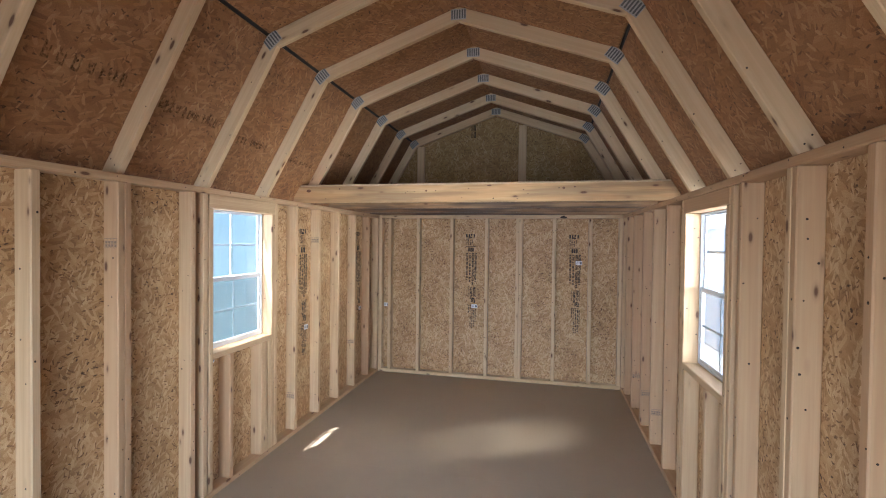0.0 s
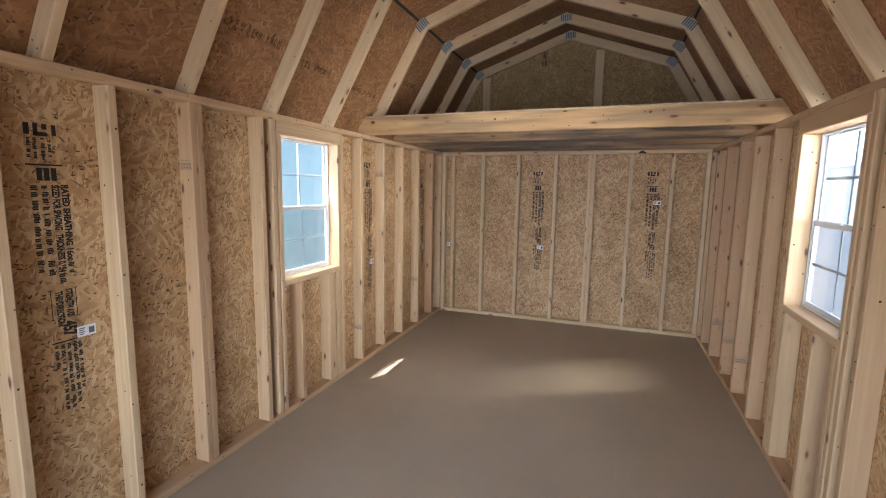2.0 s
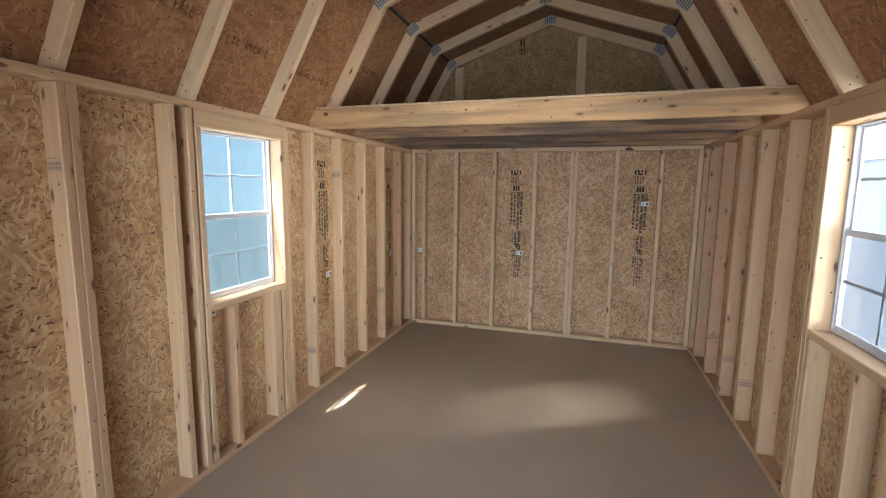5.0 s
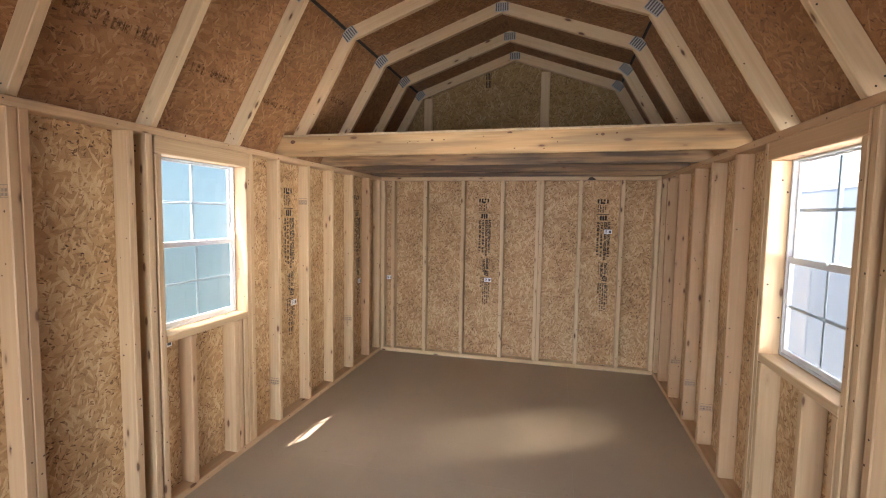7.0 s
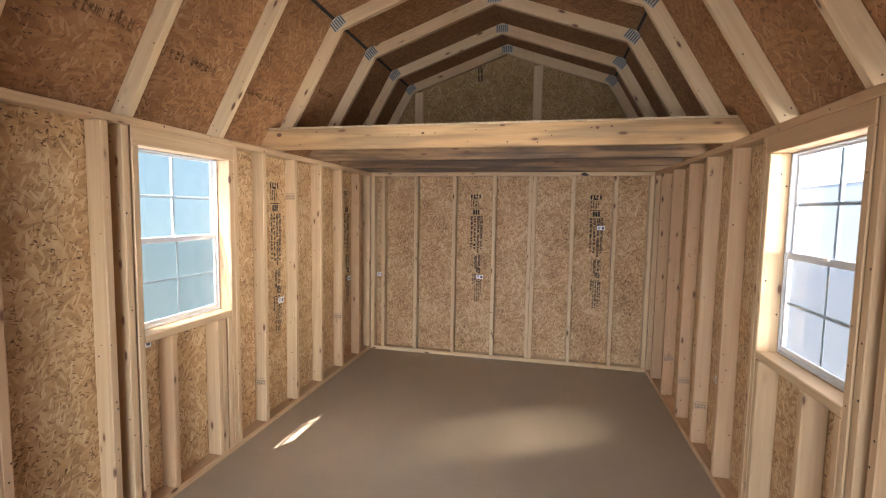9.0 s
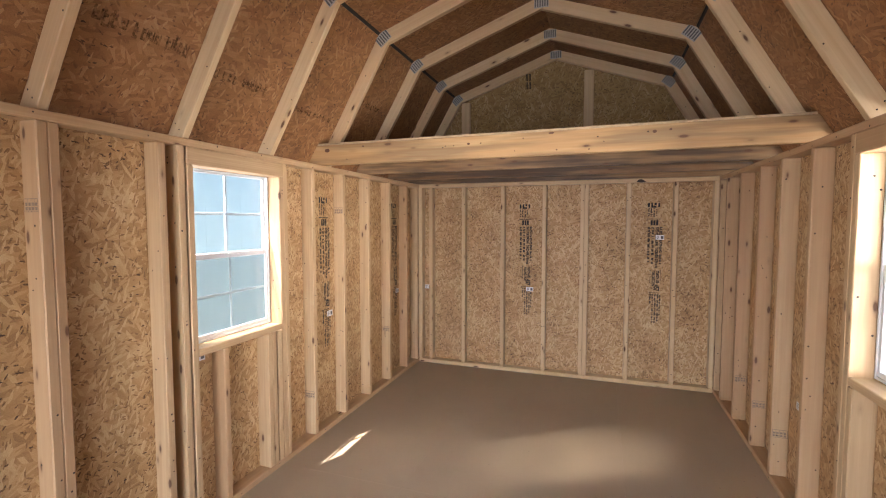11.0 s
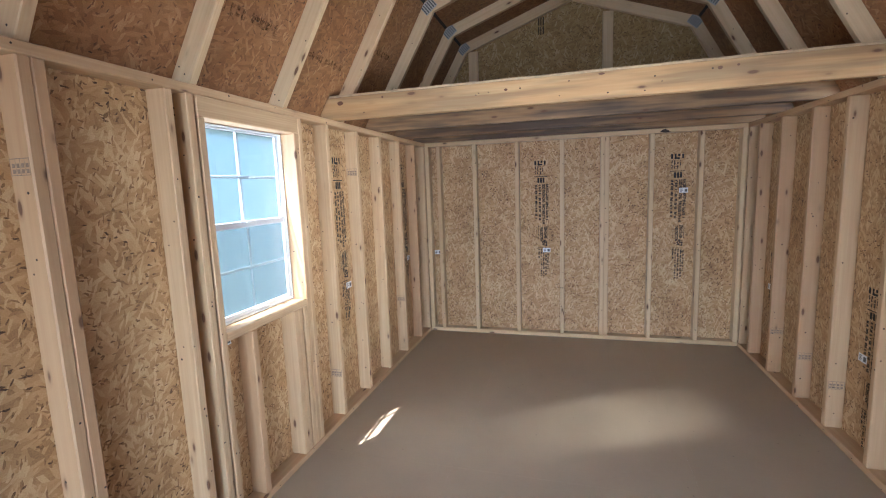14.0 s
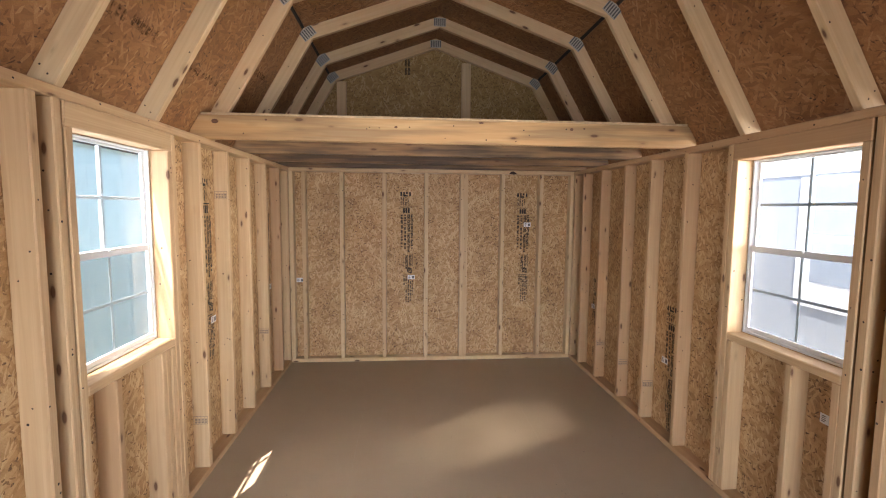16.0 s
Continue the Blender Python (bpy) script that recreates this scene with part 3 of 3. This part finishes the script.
# ---- printed marks and paper labels on the sheets ----
def text_mesh(words):
    curve = bpy.data.curves.new("lettering", "FONT")
    curve.body, curve.size, curve.offset = words, 1.0, 0.05
    holder = bpy.data.objects.new("lettering", curve)
    scene.collection.objects.link(holder)
    bpy.context.view_layer.update()
    me = bpy.data.meshes.new_from_object(holder.evaluated_get(bpy.context.evaluated_depsgraph_get()))
    bpy.data.objects.remove(holder)
    bpy.data.curves.remove(curve)
    co = np.array([v.co[:] for v in me.vertices])
    lo, hi = co.min(0), co.max(0)
    me.transform(Matrix.Diagonal((1 / (hi[0] - lo[0]), 1 / (hi[1] - lo[1]), 1, 1)) @ Matrix.Translation((-lo[0], -lo[1], 0)))
    me.materials.append(INK)
    return me


LINES = (("RATED SHEATHING 16oc", .105, .225, .300), ("SIZED FOR SPACING", .072, .225, .175), ("THICKNESS 0.354 in", .072, .415, .170),
         ("STRENGTH AXIS", .086, .635, .115), ("THIS DIRECTION", .050, .640, .14), ("457", .066, .765, .062))
lettering = {words: text_mesh(words) for words, *_ in LINES}


def sheet_marks(panel, m, sticker_at):
    """The mill's print on a sheet, 0.13 m wide and 1.14 m long, read from top to bottom; m puts u, up and outward axes on the wall."""
    rng = random.Random(5)
    read = Matrix(((0, 1, 0, 0), (-1, 0, 0, 0), (0, 0, 1, 0), (0, 0, 0, 1)))
    for words, u, s, length in LINES:
        ob = new("printed_text", lettering[words])
        tall = .052 if words == "457" else .027
        ob.matrix_basis = m @ Matrix.Translation((u, -s, .0012)) @ read @ Matrix.Diagonal((length, tall, 1, 1))
        under(ob, panel)
    bm = bmesh.new()

    def bar(u0, u1, s0, s1):
        vs = [bm.verts.new(p) for p in ((u0, -s1, .0011), (u1, -s1, .0011), (u1, -s0, .0011), (u0, -s0, .0011))]
        bm.faces.new(vs)

    def words_row(u, s0, s1, tall, gap=.007):
        s = s0
        while s < s1:
            n = min(s1, s + rng.uniform(.012, .05))
            for k in range(int((n - s) / .0062)):
                a = s + k * .0062
                if rng.random() < .93:
                    bar(u + tall * rng.uniform(0, .25), u + tall * rng.uniform(.95, 1.25), a, a + .0052)
            s = n + gap
    bar(0, .018, 0, .042); bar(.03, .045, 0, .045); bar(.030, .075, .030, .045); bar(.058, .075, .0, .02); bar(.09, .105, 0, .04)
    for u in (.004, .024, .05, .072):
        words_row(u, .052, .14, .011)
    bar(-.004, .118, .148, .154)
    for u, w in ((.028, .018), (.052, .018), (.076, .018)):
        bar(u, u + w, .162, .210)
    words_row(.002, .228, .56, .020); words_row(.037, .228, .58, .020); words_row(.105, .53, .575, .02); words_row(.072, .59, .61, .02)
    for u in (.034, .122):
        bar(u, u + .003, .632, .752)
        for s in (.632, .749):
            bar(u - .006, u + .009, s, s + .003)
    bar(.025, .115, .842, .847)
    for u, e in ((.03, .96), (.052, 1.14), (.074, 1.13), (.096, 1.12), (.114, 1.06)):
        words_row(u, .855, e, .014, .006)
    me = to_mesh("printed_bars", bm, INK)
    ob = new("printed_bars", me)
    ob.matrix_basis = m
    under(ob, panel)
    if sticker_at:
        paper_label(m @ Matrix.Translation((sticker_at[0], -sticker_at[1], .0016)))


def paper_label(m):
    bm = bmesh.new()
    bm_box(bm, (0, -.044, 0), (.072, 0, .0007))
    lab = new("paper_label", to_mesh("paper_label", bm, PAPER))
    lab.matrix_basis = m
    tagged(lab, label="small white paper label with grey print stuck on strand board", category="label", group="sheet labels")
    bm = bmesh.new()
    for a, b, c, d in ((.044, .066, -.036, -.010), (.008, .030, -.012, -.008), (.008, .026, -.020, -.016), (.008, .030, -.028, -.024), (.008, .024, -.036, -.032)):
        bm_box(bm, (a, c, .0008), (b, d, .0012))
    ob = new("print_block", to_mesh("print_block", bm, DARKGREY))
    ob.matrix_basis = m
    under(ob, lab)
    return lab


def on_wall(axis, at, along, top):
    """Axes of a wall's face: u to the viewer's right, up, and out towards the room."""
    if axis == "left":
        x, n, o = (0, 1, 0), (1, 0, 0), (at, along, top)
    elif axis == "right":
        x, n, o = (0, -1, 0), (-1, 0, 0), (at, along, top)
    else:
        x, n, o = (1, 0, 0), (0, -1, 0), (along, at, top)
    m = Matrix((Vector(x), Vector((0, 0, 1)), Vector(n))).transposed().to_4x4()
    m.translation = o
    return m


sheet_marks(left_panels[1], on_wall("left", -(W + D), -4.165, 1.72), (.115, .80))
sheet_marks(left_panels[3], on_wall("left", -(W + D), -1.72, 1.72), (.085, .86))
sheet_marks(left_panels[4], on_wall("left", -(W + D), -.50, 1.72), (.085, .86))
sheet_marks(back_panels[1], on_wall("back", D, -.345, 1.715), (.075, .845))
sheet_marks(back_panels[2], on_wall("back", D, .855, 1.715), (.075, .30))
squash = Matrix.Diagonal((1, .78, 1, 1))
sheet_marks(right_panels[3], on_wall("right", W + D, -1.60, .90) @ squash, None)
sheet_marks(right_panels[4], on_wall("right", W + D, -.36, .90) @ squash, None)
paper_label(on_wall("right", W + D - .002, -1.565, .533))
paper_label(on_wall("right", W + D - .002, -.335, .65))
paper_label(on_wall("right", W + D - .002, -2.786, .683))
paper_label(on_wall("left", -(W + D) + .002, -2.84, .86))
paper_label(on_wall("back", D - .002, -1.455 + .07, .845))


def bars_part(parent, name, m, rects, ink):
    """Flat printed bars (u0, u1, v0, v1) on a face."""
    bm = bmesh.new()
    for u0, u1, v0, v1 in rects:
        bm.faces.new([bm.verts.new(p) for p in ((u0, v0, 0), (u1, v0, 0), (u1, v1, 0), (u0, v1, 0))])
    ob = new(name, to_mesh(name, bm, ink))
    ob.matrix_basis = m
    return under(ob, parent)


def worn_ink():
    """Stencil ink that has soaked in and worn away in patches."""
    m, tree, sh = material("faded_ink")
    co = tree.nodes.new("ShaderNodeTexCoord").outputs["Object"]
    n = node(tree, "ShaderNodeTexNoise", Scale=42.0, Detail=5.0, Roughness=0.75)
    join(tree, co, n.inputs["Vector"])
    join(tree, ramp(tree, n.outputs["Fac"], ((.40, (.04, .04, .04)), (.62, (.80, .80, .80)))), sh.inputs["Alpha"])
    sh.inputs["Base Color"].default_value, sh.inputs["Roughness"].default_value = (.040, .026, .017, 1), .8
    return m


SMUDGE = worn_ink()
STAMP_INK = plain("grade_stamp_ink", (.26, .19, .13), .75, vary=.3, scale=60)
rng = random.Random(11)


def smudged_words(length, tall):
    rects, u = [], 0.0
    while u < length:
        w = rng.uniform(.010, .024)
        v = rng.uniform(0, tall * .25)
        rects += [(u, u + .010, v, tall * rng.uniform(.7, 1)), (u + .010, u + .010 + w * .7, v, v + .014), (u + .010, u + .010 + w * .5, tall * .5, tall * .5 + .012)]
        if rng.random() < .5:
            rects.append((u + .011 + w * .7, u + .018 + w * .7, v, tall * .8))
        u += w + rng.choice((.014, .018, .04))
    return rects


def on_deck(side, upper, y, up_by):
    """Axes on the deck's underside: along the ridge, up the slope, and into the room."""
    d = UP_DIR if upper else LOW_DIR
    start = d0[1] if upper else d0[0]
    p = start + d * up_by
    v = Vector((d.x, 0, d.y))
    n = Vector((0, 1, 0)).cross(v)
    if side > 0:
        p, v = mirrored(p), Vector((-v.x, 0, v.z))
        m = Matrix((Vector((0, -1, 0)), v, Vector((0, -1, 0)).cross(v))).transposed().to_4x4()
        n = Vector((0, -1, 0)).cross(v)
    else:
        m = Matrix((Vector((0, 1, 0)), v, n)).transposed().to_4x4()
    m.translation = Vector((p.x, y, p.y)) + n * .0012
    return m


ceiling = bpy.data.objects["ceiling"]
for y, up_by, length, tall in ((-3.95, .44, .38, .085), (-3.38, .40, .42, .075), (-2.80, .36, .38, .065), (-2.20, .34, .40, .045), (-1.55, .55, .30, .05), (-4.6, .5, .4, .06)):
    bars_part(ceiling, "printed_bars", on_deck(-1, False, y, up_by), smudged_words(length, tall), SMUDGE)
for y in (-2.05, -1.45, -2.70):
    bars_part(ceiling, "printed_bars", on_deck(1, True, y, .52), [(0, .11, 0, .012), (0, .012, 0, .10), (.10, .112, 0, .1), (.03, .08, .03, .045), (.03, .09, .06, .07), (0, .11, .09, .1)], SMUDGE)
bars_part(gable_back, "printed_bars", on_wall("back", .1105, -.30, 2.87), [(u, u + .008, v, v + .07) for u in (0, .014, .030, .044) for v in (0, .08)], INK)


def grade_stamp(wall, side, y_near, z):
    """The mill's stamp across the broad face of a stud, over a finger joint."""
    m = Matrix(((-1 if side < 0 else 1, 0, 0), (0, 0, -1), (0, 1, 0))).to_4x4()
    m.translation = (side * (W + .004), y_near - .0006, z)
    rects = [(.002, .080, .046, .0485), (.002, .080, .0, .002)]
    rects += [(u, u + .012, v, v + .012) for u in (.006, .024, .042, .060) for v in (.006, .022)] + [(u, u + .002, 0, .046) for u in (.002, .020, .038, .056, .078)]
    bars_part(wall, "grade_stamp", m, rects, STAMP_INK)


for y, z in ((-3.532, 1.575), (-1.926, .30), (-1.529, 1.60), (-.730, .50)):
    grade_stamp(wall_left, -1, y, z)
for y, z in ((-1.470, .27), (-1.092, .30), (-.655, .33)):
    grade_stamp(wall_right, 1, y, z)


def nail_dots(parent, places, radius=.0044):
    """Dark nail heads and holes: places of (point, outward normal)."""
    bm = bmesh.new()
    for p, n in places:
        q = Vector(n).to_track_quat("Z", "Y").to_matrix().to_4x4()
        q.translation = Vector(p) + Vector(n) * .0004
        bmesh.ops.create_cone(bm, cap_ends=True, segments=7, radius1=radius * rng.uniform(.7, 1.25), radius2=radius * .6, depth=.0012, matrix=q)
    ob = new("nail_heads", to_mesh("nail_heads", bm, NAIL))
    ob["kind"] = "stuff"
    return under(ob, parent)


for wall, side in ((wall_left, -1), (wall_right, 1)):
    places = []
    for st in [o for o in wall.children if o.name.split(".")[0] in ("stud", "king_stud", "trimmer_stud")]:
        y = st.matrix_basis.translation.y
        for _ in range(10):
            z = rng.uniform(.1, 1.85)
            if rng.random() < .6:
                places.append(((side * (W + rng.uniform(.012, .075)), y - T / 2, z), (0, -1, 0)))
            else:
                places.append(((side * W, y + rng.uniform(-.012, .012), z), (-side, 0, 0)))
    y = Y0
    while y < -.1:
        places.append(((side * W, y, PLATE0 + rng.uniform(.008, .03)), (-side, 0, 0)))
        places.append(((side * W, y + .1, rng.uniform(.008, .03)), (-side, 0, 0)))
        y += rng.uniform(.2, .5)
    nail_dots(wall, places)
nail_dots(wall_back, [((x + rng.uniform(-.012, .012), 0, rng.uniform(.06, 1.88)), (0, -1, 0)) for x in (-1.284, -.918, -.503, -.085, .275, .313, .688, 1.083) for _ in range(5)])
nail_dots(loft, [((rng.uniform(-1.4, 1.4), -1.79, rng.uniform(1.96, 2.06)), (0, -1, 0)) for _ in range(12)], .005)

KNOT = plain("knot_wood", (.13, .055, .024), .6, vary=.4, scale=70)


def knots(parent, places):
    """Hard dark knots in the face of a beam: (x, z, across, tall)."""
    for x, z, w, h in places:
        bm = bmesh.new()
        bmesh.ops.create_cone(bm, cap_ends=True, segments=14, radius1=.5, radius2=.46, depth=.0012, matrix=pose(0, 0, 0, 90, 0, 0))
        part("knot", bm, KNOT, parent, m=pose(x, -1.7905, z) @ Matrix.Diagonal((w, 1, h, 1)))


knots(loft, [(-1.385, 2.040, .040, .026), (-.90, 2.062, .016, .010), (-.35, 2.030, .020, .014), (.16, 2.066, .034, .012), (.72, 2.040, .022, .018), (.80, 2.046, .014, .012), (-1.10, 2.055, .012, .012)])

bm = bmesh.new()
bm_prism(bm, [(.745, 1.906), (.765, 1.926), (.79, 1.930), (.815, 1.915), (.83, 1.904), (.79, 1.899)], -.0015, .004)
part("bark_edge", bm, NAIL, wall_back, "dark bark left on the plate")

# ---- outdoors ----
bm = bmesh.new()
bmesh.ops.create_grid(bm, x_segments=2, y_segments=2, size=900, matrix=Matrix.Translation((0, 0, -.22)))
tagged(new("ground", to_mesh("ground", bm, GRAVEL)), kind="structure", label="pale gravel yard between the sheds", category="ground")


def neighbour(name, face_x, side, y0, y1, eave, mat, label, overhang=.05):
    """A shed next door; its near wall stands at face_x, with grooved vertical siding boards."""
    shed = empty(name, face_x + side * 1.5, (y0 + y1) / 2, -.22, label=label, category="shed")
    bm = bmesh.new()
    bm_box(bm, *zip(*[sorted(p) for p in ((face_x + side * .02, face_x + side * 3.0), (y0, y1), (-.21, eave))]))
    part("wall", bm, mat, shed)
    pitch = .203
    n = int((y1 - y0) / pitch)
    bm0 = bmesh.new()
    bm_box(bm0, (0, 0, -.2), (.018, pitch - .0008, eave), .0003)
    me = to_mesh("siding_board", bm0, mat)
    for i in range(n):
        ob = new("siding_board", me)
        ob.matrix_basis = pose(face_x if side > 0 else face_x - .018, y0 + i * pitch, 0)
        under(ob, shed)
    bm = bmesh.new()
    a = face_x - side * overhang
    b = face_x + side * 1.5
    bm_prism(bm, [(a, eave), (b, eave + .10), (face_x + side * 3.05, eave), (face_x + side * 3.05, eave + .03), (b, eave + .15), (a, eave + .035)], y0 - .1, y1 + .1)
    part("roof", bm, ROOFING if mat is TEAL else WHITETRIM, shed)
    return shed


green_shed = neighbour("green_shed", -2.8, -1, -7.0, 5.5, 2.03, TEAL, "pale green shed with grooved siding standing close by")
grey_shed = neighbour("grey_shed", 3.5, 1, -6.5, 7.0, 1.90, GREYSIDE, "pale grey shed with a white window standing close by", .008)
shed_window = empty("shed_window", 3.48, -.86, .66)
under(shed_window, grey_shed)
for nm, y0, y1, z0, z1, x, mat in (("trim", -1.27, -.46, .66, 1.87, .02, WHITETRIM), ("pane", -1.11, -.63, 1.63, 1.80, .026, DARKGLASS), ("pane", -1.11, -.63, 1.345, 1.575, .026, DARKGLASS), ("pane", -1.11, -.63, .90, 1.285, .026, DARKGLASS)):
    bm = bmesh.new()
    bm_box(bm, (3.498 - x, y0, z0), (3.5, y1, z1), .002)
    part(nm, bm, mat, shed_window)
